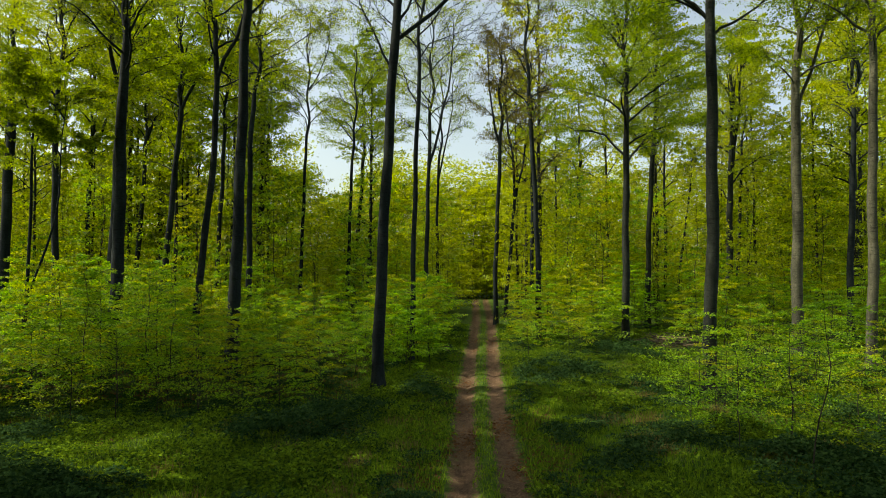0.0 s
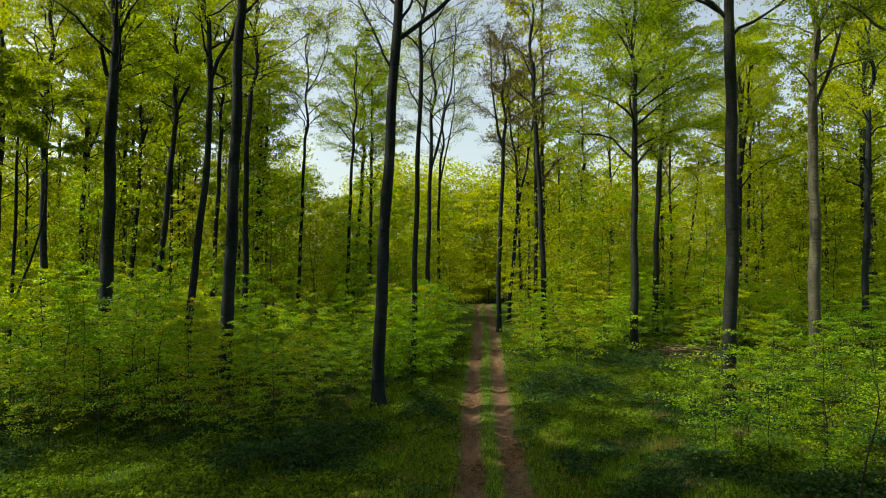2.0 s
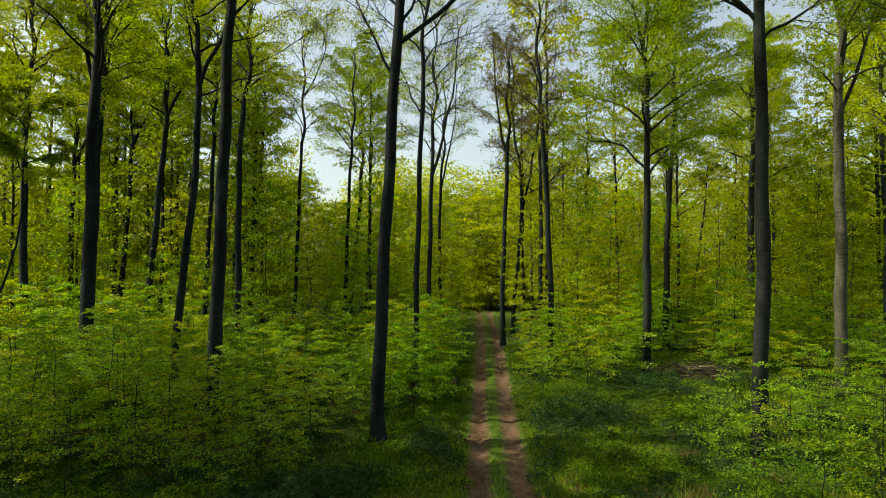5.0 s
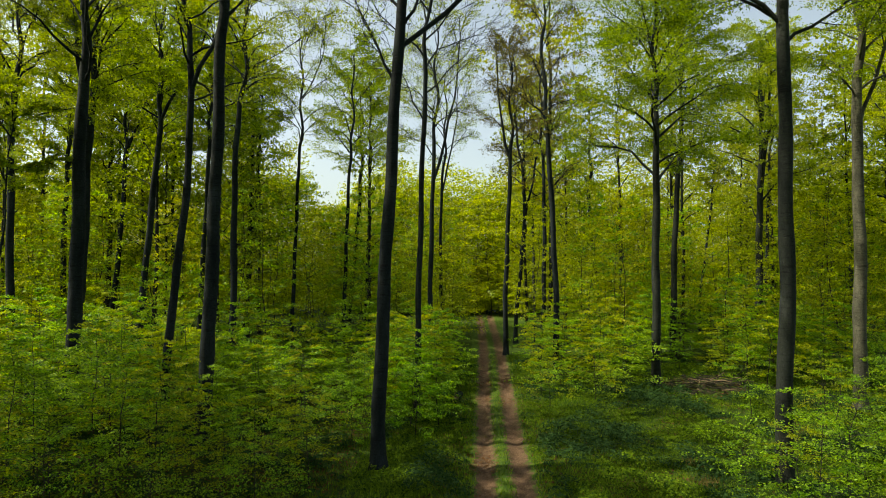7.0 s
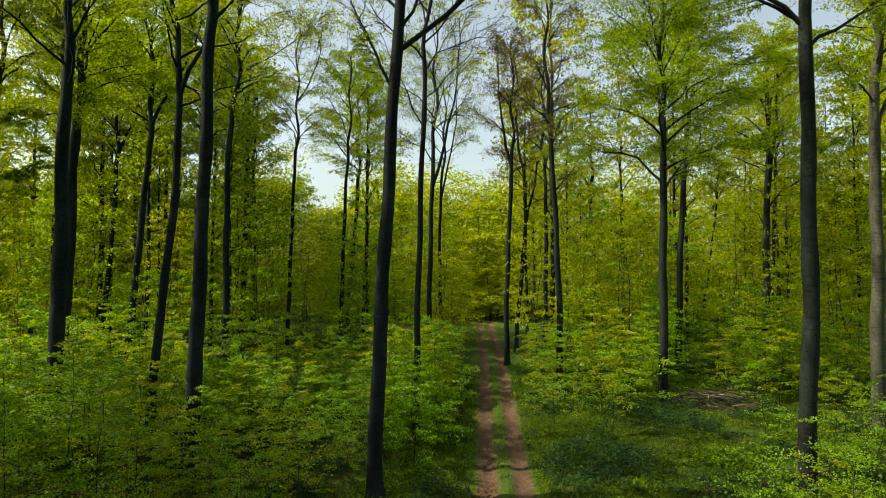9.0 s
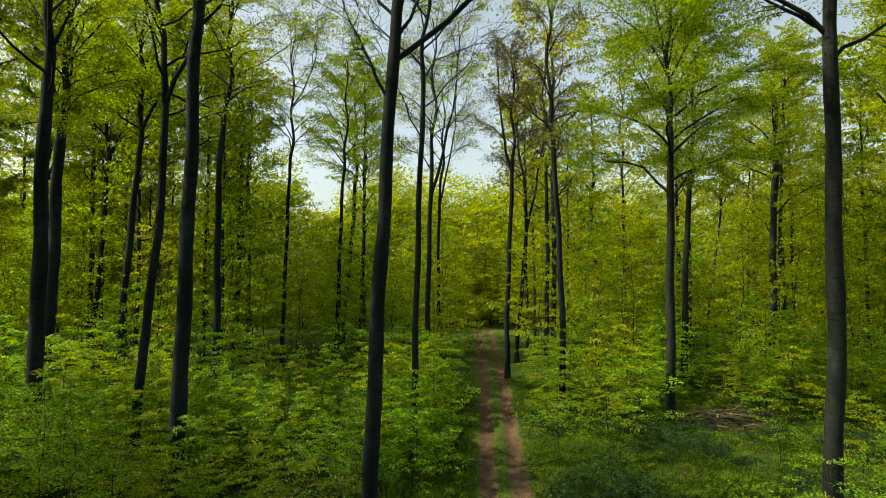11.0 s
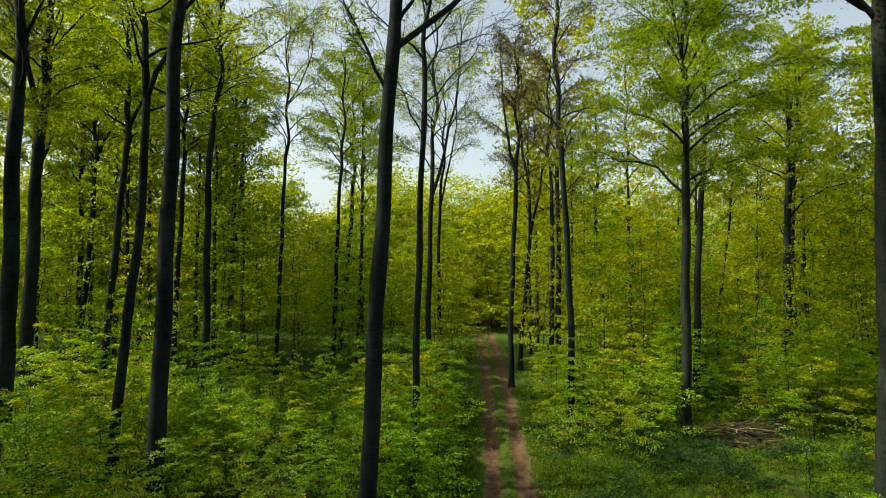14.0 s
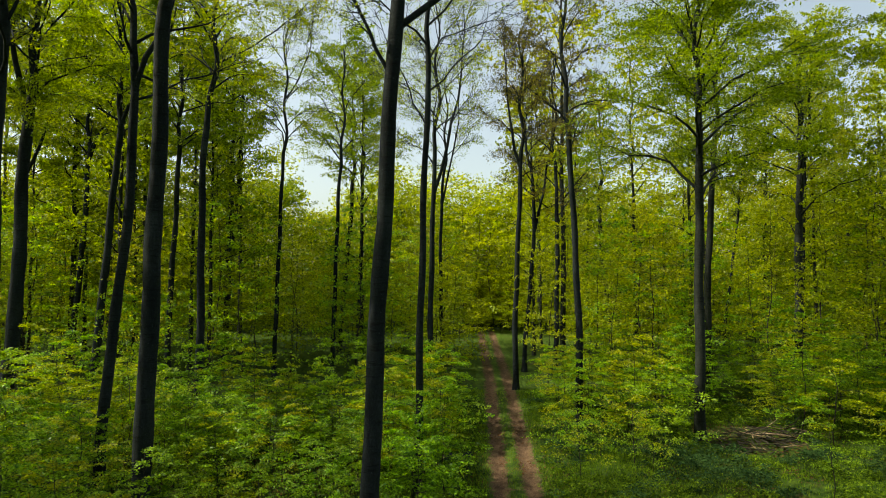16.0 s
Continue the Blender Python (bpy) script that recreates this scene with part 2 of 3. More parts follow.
def fan(start, way, length, width, count, thick=0.05, droop=0.12, roll=0.22):
    """One flat, drooping spray: leaves in rows along the side twigs that leave a twig to either hand. Gives place, upper side and pointing direction of each leaf."""
    way = np.asarray(way, float) / (np.linalg.norm(way) + 1e-9)
    side = np.array([-way[1], way[0], 0.0])
    side /= np.linalg.norm(side) + 1e-9
    up = np.cross(way, side)
    r = RNG.normal(0, roll)
    side, up = side * math.cos(r) + up * math.sin(r), up * math.cos(r) - side * math.sin(r)
    m = max(5, count // 6)
    ut = np.clip(0.10 + 0.92 * (np.arange(m) + RNG.uniform(0, 0.8, m)) / m, 0, 1)
    hand = np.where(np.arange(m) % 2, 1.0, -1.0)
    reach = width * (0.15 + np.sin(np.pi * ut**0.75 * 0.93)) * RNG.uniform(0.5, 1.15, m)
    twig = 0.62 * way + hand[:, None] * 0.78 * side
    k = RNG.integers(0, m, count)
    v = RNG.uniform(0.05, 1.0, count)
    p = start + np.outer(ut[k] * length, way) + twig[k] * (reach[k] * v)[:, None]
    p += RNG.normal(0, 0.02, (count, 3))
    p[:, 2] += RNG.normal(0, thick, count) - droop * length * ut[k] ** 2 - 0.18 * reach[k] * v**2
    return np.concatenate([p, np.tile(up, (count, 1)), twig[k]], 1)


# ---- the lie of the land ----
def ground_z(x, y):
    x, y = np.asarray(x, float), np.asarray(y, float)
    rise = 0.0155 * 6 * np.log1p(np.exp(np.clip((np.minimum(y, 130) - 33) / 6, -30, 30))) - 1.6 / (1 + np.exp(-(y - 119) / 3.5))
    roll = 0.10 * np.sin(x * 0.31 + 1.3) * np.sin(y * 0.23 + 0.4) + 0.05 * np.sin(x * 0.9 + y * 0.7)
    return rise + roll * np.clip(np.abs(x - track_x(y)) / 5.0 - 0.25, 0, 1)


def track_x(y):
    y = np.asarray(y, float)
    return 0.35 + 0.050 * y + 0.10 * np.sin(y * 0.11) + np.interp(y, [28, 36, 50, 95, 130], [0, 0.2, 0.5, 1.0, 1.2])


def track_half(y):
    return 1.0 + 0.003 * np.clip(np.asarray(y, float) - 20, 0, 60)


def build_ground():
    """One sheet to the horizon: close rows near the flight, wide ones far off, with a shallow bed under the track."""
    xs = np.unique(np.concatenate([np.linspace(-2500, -120, 12), np.linspace(-120, -40, 30), np.linspace(-40, 40, 130), np.linspace(40, 120, 30), np.linspace(120, 2500, 12)]))
    ys = np.unique(np.concatenate([np.linspace(-2500, -60, 12), np.linspace(-60, 8, 40), np.linspace(8, 75, 110), np.linspace(75, 140, 50), np.linspace(140, 2500, 14)]))
    gx, gy = np.meshgrid(xs, ys)
    gz = ground_z(gx, gy)
    far = np.hypot(gx, gy - 40)
    gz = np.where(far > 150, gz * np.clip(1 - (far - 150) / 200, 0, 1), gz)
    near = (np.abs(gx) < 40) & (gy > 5) & (gy < 80)
    gz = gz + near * RNG.normal(0, 0.022, gz.shape)
    d = np.abs(gx - track_x(gy))
    bed = np.clip(1 - (d - 1.7) / 0.5, 0, 1) * (np.abs(gy - 50) < 75)
    gz = gz - 0.16 * bed
    n, m = gx.shape
    i, j = np.meshgrid(np.arange(n - 1), np.arange(m - 1), indexing="ij")
    k = (i * m + j).ravel()
    me = mesh_from("ground", np.stack([gx, gy, gz], -1).reshape(-1, 3), np.stack([k, k + 1, k + m + 1, k + m], 1), FLOOR, True)
    return tagged(new("ground", me), "forest floor of grass, moss and old brown leaves", "ground", kind="structure")


def build_track():
    """The twin-rut earth track with its raised grassy middle."""
    ys = np.arange(-20, 120, 0.28)
    ss = np.linspace(-2.1, 2.1, 43)
    gy, s = np.meshgrid(ys, ss, indexing="ij")
    k = track_half(gy)
    gx = track_x(gy) + s * k
    dip = -0.10 * np.exp(-(((np.abs(s) - RUT) / 0.30) ** 2)) + 0.05 * np.exp(-((s / 0.35) ** 2))
    edge = -0.22 * np.clip((np.abs(s) - 1.75) / 0.35, 0, 1)
    wash = 0.025 * np.sin(gy * 2.9 + 0.6 * np.sin(gy * 0.7)) * np.exp(-(((np.abs(s) - RUT) / 0.35) ** 2))
    gz = ground_z(gx, gy) + 0.02 + dip + edge + wash + RNG.normal(0, 0.010, gx.shape)
    n, m = gx.shape
    i, j = np.meshgrid(np.arange(n - 1), np.arange(m - 1), indexing="ij")
    q = (i * m + j).ravel()
    me = mesh_from("road", np.stack([gx, gy, gz], -1).reshape(-1, 3), np.stack([q, q + m, q + m + 1, q + 1], 1), TRACK, True)
    at = me.attributes.new("across", "FLOAT", "POINT")
    at.data.foreach_set("value", s.ravel().astype(np.float32))
    return tagged(new("road", me), "earth forest track with two bare ruts and a grassy middle", "track", kind="structure")


build_ground()
build_track()


# ---- tall trees ----
def limb_path(start, az, el, length, rise, n=6):
    """A limb that leaves at elevation el and bends by rise radians on its way, with a little wander."""
    pts, p = [np.array(start, float)], np.array(start, float)
    for k in range(n):
        e = el + rise * (k / n) + RNG.normal(0, 0.15)
        az = az + RNG.normal(0, 0.20)
        p = p + length / n * np.array([math.cos(az) * math.cos(e), math.sin(az) * math.cos(e), math.sin(e)])
        pts.append(p.copy())
    return np.array(pts)


def at(path, u):
    """The place at the share u of a path."""
    q = u * (len(path) - 1)
    return np.array([np.interp(q, np.arange(len(path)), path[:, c]) for c in range(3)])


def grow_limb(way, r0, sprays, per_spray, leaves, boughs=True, twigs=0):
    """One limb with its boughs as a single mesh of wood; adds its leaf places. twigs: bare twigs on each bough, where leaves are few."""
    wood = Tubes()
    wood.add(way, np.linspace(r0, 0.012, len(way)), 6)
    az = math.atan2(*(way[-1] - way[0])[[1, 0]])
    length = np.linalg.norm(way[-1] - way[0])
    for k in range(sprays):
        u = 0.25 + 0.75 * (k + RNG.uniform(0, 1)) / sprays
        b = at(way, u)
        bl = length * RNG.uniform(0.24, 0.46)
        bway = limb_path(b, az + RNG.choice([-1, 1]) * RNG.uniform(0.15, 1.2), RNG.uniform(-0.1, 0.7), bl, -0.25, 3)
        if boughs:
            wood.add(bway, np.linspace(0.35 * r0 * (1.1 - u) + 0.012, 0.005, 4), 3)
        if per_spray:
            d = (bway[-1] - bway[0]) / np.linalg.norm(bway[-1] - bway[0])
            leaves.append(fan(bway[0], d, bl * 1.35, bl * 0.60, per_spray, 0.03 + 0.035 * bl, 0.10, 0.35))
        for _ in range(twigs):
            t = limb_path(at(bway, RNG.uniform(0.1, 1.0)), az + RNG.uniform(-1.5, 1.5), RNG.uniform(0.0, 1.2), bl * RNG.uniform(0.35, 0.95), 0.15, 3)
            wood.add(t, [0.014, 0.011, 0.008, 0.005], 3)
    return wood


def crown_limbs(stem, radius_at, base, top, limbs, reach, steep=1.3):
    """Where the limbs of a stem run: steep ones that bend outwards, longest in the lower middle of the crown."""
    az = RNG.uniform(0, 6.28)
    for k in range(limbs):
        share = (k + RNG.uniform(0, 0.9)) / limbs
        z = base + (top - base) * share**0.85
        p = at(stem, np.interp(z, stem[:, 2], np.arange(len(stem))) / (len(stem) - 1))
        az += 2.4 + RNG.normal(0, 0.35)
        length = reach * (0.60 + 0.55 * math.sin(math.pi * (0.30 + 0.62 * share))) * RNG.uniform(0.7, 1.15)
        el = steep * (0.55 + 0.50 * share) + RNG.normal(0, 0.15)
        yield limb_path(p, az, el, length, -0.55 * steep), min(0.5 * radius_at(z), 0.013 * length + 0.014)


def tall_tree(x, y, dia, curve=(0, 0, 0), height=31.0, base=15.0, limbs=18, reach=5.5, sprays=9, per_spray=None, leaf=None, leaf_size=None,
              bark=None, sides=12, fork=None, boughs=(), bare_boughs=False, label="", corners=3, whole=False, group="tall beeches along the track"):
    """A forest beech: a clean swaying trunk, high limbs and a leafy crown. curve: the trunk's sideways course as powers of its height.
    fork: (height, sideways and forward lean of the second stem, its share of the thickness). boughs: (height, turn, elevation, length, bend) of limbs that stand out, bare_boughs: with few leaves on these.
    whole: trunk and limbs as one mesh, for trees deep in the wood."""
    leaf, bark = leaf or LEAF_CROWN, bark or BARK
    leaf_size = leaf_size or (0.115 if y < 49 else 0.145)
    per_spray = per_spray or (64 if x > 0 else 88)
    twigs = 0 if whole or per_spray > 30 else 6
    per_spray = per_spray if whole else int(per_spray * (3.0 if y < 49.7 else 2.7 if x < -15 else 2.3))
    z0 = float(ground_z(x, y)) - 0.05
    tree = thing("beech_tree", x, y, z0, label or "tall grey beech with a bare trunk and fresh green crown", "tree", group)
    c1, c2, c3 = curve

    def side(z):
        zz = np.minimum(z, 24.0)
        return c1 * zz + c2 * zz**2 + c3 * zz**3

    def radius_at(z):
        return max(0.02, dia / 2 * (1.06 - 0.48 * z / height - 0.34 * max(0, z - base) / (height - base) + 0.45 * math.exp(-z / 0.55)))

    zs = np.concatenate([[0, 0.25, 0.6, 1.1], np.linspace(1.9, height, 34)])
    stem = np.stack([side(zs) + 0.035 * np.sin(zs * 0.9 + x) + np.where(zs > 20, 0.20 * np.sin((zs - 20) * 1.1 + 2 * x) * np.minimum(1, (zs - 20) / 3), 0), 0.06 * np.sin(zs * 0.5 + x), zs], 1)
    trunk = Tubes()
    trunk.add(stem, [radius_at(z) * (1 + 0.035 * math.sin(1.7 * z + 5 * x) + 0.025 * math.sin(4.3 * z + 3 * y)) for z in zs], sides, 0.022)
    ways = list(crown_limbs(stem, radius_at, base, height - 0.5, limbs, reach))
    if fork:
        zf, lean, ahead, share = fork
        k = np.linspace(0, 1, 9)
        p0 = at(stem, np.interp(zf, zs, np.arange(len(zs))) / (len(zs) - 1))
        arm = p0 + np.stack([lean * (height - zf) * (0.75 * k + 0.25 * np.sin(3.0 * k)), ahead * (height - zf) * k, (height - zf - 0.5) * k], 1)
        arm[1:, :2] += np.cumsum(RNG.normal(0, 0.13, (8, 2)), 0)
        trunk.add(arm, np.linspace(1, 0.2, 9) ** 0.9 * radius_at(zf) * share, 9)
        ways += list(crown_limbs(arm, lambda z: 0.1, max(base, zf + 1.5), height - 1, max(3, limbs // 3), reach * 0.8))
    for zb, turn, el, length, bend in boughs:
        p = at(stem, np.interp(zb, zs, np.arange(len(zs))) / (len(zs) - 1))
        ways.append((limb_path(p, radians(turn), radians(el), length, radians(bend), 9), min(0.36 * radius_at(zb), 0.011 * length + 0.03)))
    leaves = []
    for k, (way, r0) in enumerate(ways):
        bare = bare_boughs and k >= len(ways) - len(boughs)
        wood = grow_limb(way, r0, 9 if bare else sprays, 12 if bare else per_spray, leaves, not whole, 4 if bare else twigs)
        if whole:
            trunk.v += wood.v
            trunk.f += [f + trunk.count for f in wood.f]
            trunk.count += wood.count
        else:
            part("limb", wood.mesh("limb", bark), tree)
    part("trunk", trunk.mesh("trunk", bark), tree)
    if leaves:
        part("crown", leaf_mesh("crown", np.concatenate(leaves), leaf_size, leaf, 0.85, corners), tree, "fresh spring leaves", kind="stuff")
    return tree


tall_tree(-39.68, 53.7, 0.91, (0.0425, -0.00056, 0.000002), base=17.0, leaf=LEAF_OLIVE, per_spray=65)
tall_tree(-29.51, 46.4, 0.53, (-0.1018, 0.00346, 0.000002), base=18.0, leaf=LEAF_OLIVE, per_spray=65)
tall_tree(-45.58, 77.4, 0.66, (-0.0963, 0.00611, -0.000095), height=35.0, base=20.0, leaf=LEAF_OLIVE, fork=(20.5, 0.25, 0.1, 0.75))
tall_tree(-22.00, 40.1, 0.80, (0.0438, -0.00271, 0.000074), base=19.0, leaf=LEAF_OLIVE, sprays=4, per_spray=16, reach=5.5, sides=16)
tall_tree(-28.67, 50.7, 0.88, (0.1546, -0.00954, 0.000240), base=18.5, leaf=LEAF_OLIVE, per_spray=65, fork=(20.0, -0.16, 0.05, 0.75), label="tall dark beech whose trunk forks high up")
tall_tree(-38.31, 72.9, 0.57, (0.1887, -0.00675, 0.000090), height=35.0, base=20.0, fork=(21.0, 0.2, 0.1, 0.75))
tall_tree(-28.41, 60.4, 0.62, (0.0388, 0.00429, -0.000119), height=34.0, base=21.0, leaf=LEAF_OLIVE, fork=(22.5, 0.42, 0.0, 0.75), label="leaning dark beech with a forked top")
tall_tree(-35.63, 83.8, 0.51, (0.0021, -0.00264, 0.000089), height=35.0, base=20.0, leaf=LEAF_OLIVE)
tall_tree(-16.57, 40.2, 0.48, (-0.0111, 0.01256, -0.000452), base=19.5, leaf=LEAF_OLIVE, sprays=4, per_spray=34, bare_boughs=True, fork=(19.2, 0.28, 0.05, 0.75), boughs=((18.6, 20, 40, 6.0, -10),), label="slender beech leaning to the track, forked high up")
# crown above the view is set in dense clumps to dapple track and clearing
tall_tree(-12.63, 35.4, 0.69, (0.0858, -0.00434, 0.000097), base=22.5, height=33.0, leaf=LEAF_OLIVE, sprays=4, per_spray=56, bare_boughs=True, sides=16, boughs=((21.5, 10, 55, 6.0, -10),), label="stout dark beech with a straight trunk")
tall_tree(-17.61, 53.7, 0.54, (0.0898, -0.01025, 0.000337), height=34.0, base=21.0, leaf=LEAF_OLIVE, per_spray=38, boughs=((25.0, 5, 25, 9.0, -10), (24.0, 170, 50, 5.0, 0)), label="swaying beech with a thinly leaved crown")
tall_tree(-24.75, 79.2, 0.69, (0.0658, -0.00270, 0.000054), height=35.0, base=22.0, leaf=LEAF_OLIVE, per_spray=62, fork=(11.0, 0.06, 0.03, 0.75), label="twin-stemmed beech with a thin crown")
tall_tree(-24.41, 64.6, 0.50, (-0.0097, 0.00415, -0.000102), height=34.0, base=20.0, leaf=LEAF_OLIVE)
tall_tree(-33.12, 130.0, 0.47, (0.0196, 0.00090, -0.000040), base=22.0, leaf=LEAF_OLIVE, height=26.0)
tall_tree(-17.17, 71.6, 0.43, (0.0366, -0.00109, 0.000047), base=21.0, height=37.0, limbs=16, leaf_size=0.115, per_spray=30, leaf=LEAF_OLIVE, fork=(27.5, 0.35, 0.0, 0.8), label="thinly leaved beech against the open sky")
tall_tree(-12.11, 74.6, 0.45, (0.0758, -0.00491, 0.000154), height=34.0, base=20.0, leaf=LEAF_OLIVE, per_spray=62)
tall_tree(-13.60, 89.1, 0.63, (0.0579, 0.00360, -0.000131), height=35.0, base=21.0, leaf=LEAF_OLIVE, per_spray=62)
tall_tree(-10.93, 86.4, 0.45, (0.0279, 0.00028, -0.000016), height=35.0, base=21.0, leaf=LEAF_OLIVE, per_spray=62)
# unseen upper crown, made dense and clumpy to throw patchy shade on the clearing
tall_tree(-3.45, 32.0, 0.61, (0.0085, 0.00326, -0.000070), base=22.0, height=33.0, limbs=15, sprays=4, per_spray=64, bare_boughs=True, sides=18, fork=(18.7, 0.70, 0.1, 0.5), boughs=((17.0, 176, 62, 5.0, 10), (20.5, 150, 55, 5.0, 5), (19.5, 20, 60, 6.0, -5)), label="stout dark beech beside the track, thinly leaved below its unseen crown")
tall_tree(-2.08, 40.6, 0.36, (-0.0010, 0.00172, -0.000027), base=20.0, limbs=14, per_spray=10, height=31.0, bare_boughs=True, boughs=((19.2, 6, 40, 8.5, 2), (17.5, 165, 60, 6.0, 0)), label="slender dark beech with a long bare side limb")
tall_tree(-1.84, 61.8, 0.47, (0.0225, -0.00079, 0.000043), base=19.0, height=33.0, limbs=15, leaf_size=0.115, per_spray=30, leaf=LEAF_OLIVE, fork=(16.8, 0.2, 0.0, 0.8), label="forked beech with a thinly leaved crown")
tall_tree(-0.51, 78.1, 0.41, (-0.0342, -0.00003, 0.000086), base=20.0, height=33.0, limbs=12, leaf_size=0.115, per_spray=30, leaf=LEAF_OLIVE, fork=(17.5, 0.16, 0.0, 0.75), label="slender forked beech, thinly leaved")
tall_tree(5.77, 65.3, 0.50, (-0.0394, 0.00635, -0.000153), base=18.0, limbs=17, leaf_size=0.105, per_spray=28, height=32.0, reach=3.8, leaf=LEAF_BROWN, fork=(19.8, -0.10, 0.0, 0.8), label="slender beech at the track edge with bare twigs")
tall_tree(8.32, 52.8, 0.48, (0.0329, -0.00455, 0.000072), base=18.0, limbs=18, leaf_size=0.105, per_spray=28, height=33.0, reach=4.0, leaf=LEAF_BROWN, label="swaying beech with buds just opening")
tall_tree(7.68, 73.6, 0.45, (0.0222, 0.01055, -0.000468), base=15.0, limbs=15, leaf_size=0.105, per_spray=28, height=33.0, reach=4.0, leaf=LEAF_BROWN, fork=(14.0, 0.14, 0.0, 0.8), label="slender beech with bare twigs")
tall_tree(10.26, 70.8, 0.49, (0.0545, -0.00249, 0.000019), base=15.0, limbs=15, leaf_size=0.105, per_spray=28, height=32.0, reach=4.0, leaf=LEAF_BROWN, label="slender beech with bare twigs")
tall_tree(23.89, 99.1, 0.70, (0.0042, -0.01144, 0.000391), height=34.0, base=20.0)
tall_tree(15.07, 49.6, 0.62, (0.0012, 0.00145, -0.000046), bark=BARK_GREY, base=14.5, limbs=30, reach=7.0, sprays=12, per_spray=92, leaf_size=0.125, label="tall beech with a broad bright green crown")
tall_tree(21.03, 61.8, 0.58, (0.0086, 0.00198, -0.000006), bark=BARK_GREY, height=34.0, base=16.0, limbs=24, reach=6.0, sprays=11, per_spray=80, leaf_size=0.135, label="slender beech with a full green crown")
tall_tree(31.31, 79.9, 0.35, (-0.0245, 0.01547, -0.000449), base=16.0, height=22.0, limbs=10, reach=3.0, per_spray=30, label="thin bent beech in fresh leaf")
tall_tree(13.31, 30.2, 0.64, (0.0357, 0.00033, -0.000063), bark=BARK_GREY, base=18.5, reach=6.0, sides=18, boughs=((18.2, 8, 40, 6.5, -5), (19.3, 172, 42, 5.5, 0)), label="stout grey beech standing in low shrubs")
tall_tree(32.30, 67.8, 0.76, (0.0092, 0.00111, -0.000007), bark=BARK_GREY, height=33.0, base=13.5, limbs=24, reach=6.0, sprays=7, leaf=LEAF_YELLOW, per_spray=80, fork=(16.0, 0.12, 0.0, 0.75), label="many-limbed beech with a full yellow-green crown")
tall_tree(36.09, 73.7, 0.42, (0.0398, -0.00018, 0.000028), height=33.0, base=15.0, leaf=LEAF_YELLOW)
tall_tree(24.57, 41.8, 0.74, (0.0437, -0.00335, 0.000104), base=18.5, bark=BARK_PALE, sides=16, fork=(16.8, 0.30, 0.0, 0.45), label="pale-barked beech with a forked trunk")
tall_tree(36.37, 53.7, 0.56, (0.0211, 0.00133, -0.000011), height=33.0, base=16.0, leaf=LEAF_YELLOW)
tall_tree(26.97, 37.9, 0.61, (0.0299, 0.00038, -0.000023), base=19.0, sides=16, bark=BARK_PALE)
tall_tree(-26.64, 38.0, 0.22, (0.0594, -0.00225, 0.000018), base=12.0, height=19.0, limbs=12, reach=3.5, leaf=LEAF_OLIVE, fork=(4.0, 0.18, 0.0, 0.75), label="slim forked beech among taller trees")


# ---- young beeches of the understorey ----
def tiers(height, spread, branches, per_branch, low, wood, twigs, thick=0.02):
    """The stem and branches of a slender young beech, and its leaf places in level tiers."""
    zs = np.linspace(0, height, 9)
    stem = np.zeros((9, 3))
    stem[1:, :2] = np.cumsum(RNG.normal(0, 0.022 * height / 2, (8, 2)), 0)
    stem[:, 2] = zs
    wood.add(stem, np.linspace(0.003 * height + 0.012, 0.005, 9), 5)
    leaves, az = [], RNG.uniform(0, 6.28)
    for k in range(branches):
        share = (k + RNG.uniform(0, 1)) / branches
        p = at(stem, low + (0.97 - low) * share)
        az += 2.4 + RNG.normal(0, 0.4)
        length = spread * (0.45 + 0.75 * math.sin(math.pi * min(0.97, 0.22 + 0.75 * share))) * RNG.uniform(0.6, 1.2)
        way = limb_path(p, az, RNG.uniform(0.10, 0.60), length, -0.60, 4)
        twigs.add(way, np.linspace(0.007 + 0.003 * length, 0.003, 5), 3)
        for u in (0.30, 0.6, 0.85):
            fa = az + RNG.uniform(-0.9, 0.9)
            d = np.array([math.cos(fa), math.sin(fa), RNG.uniform(-0.1, 0.2)])
            leaves.append(fan(way[int(u * 4)], d, length * 0.62, length * 0.30, per_branch // 3, thick))
    return np.concatenate(leaves)


def young_beech(height, spread, branches, per_branch, leaf, leaf_size, low=0.12, name="young_beech", label="", group="young beeches of the understorey", corners=4, thick=0.02):
    """A slender sapling with level tiers of leaves."""
    tree = thing(name, 0, 0, 0, label or "slender young beech with level tiers of fresh leaves", "young tree", group)
    wood, twigs = Tubes(), Tubes()
    leaves = tiers(height, spread, branches, per_branch, low, wood, twigs, thick)
    part("stem", wood.mesh("stem", TWIG), tree)
    part("twigwork", twigs.mesh("twigwork", TWIG), tree, kind="stuff")
    part("crown", leaf_mesh("crown", leaves, leaf_size, leaf, 0.46 if name != "pole_beech" else 0.7, corners), tree, "tiers of fresh spring leaves", kind="stuff")
    return tree


def scatter(count, x_lo, x_hi, y_lo, y_hi, gap, keep):
    """Random places in a stretch of the wood, no two nearer than gap."""
    got = []
    for _ in range(count * 12):
        if len(got) >= count:
            break
        x, y = RNG.uniform(x_lo, x_hi), RNG.uniform(y_lo, y_hi)
        if keep(x, y) and all((x - a) ** 2 + (y - b) ** 2 > gap * gap for a, b in got):
            got.append((x, y))
    return got


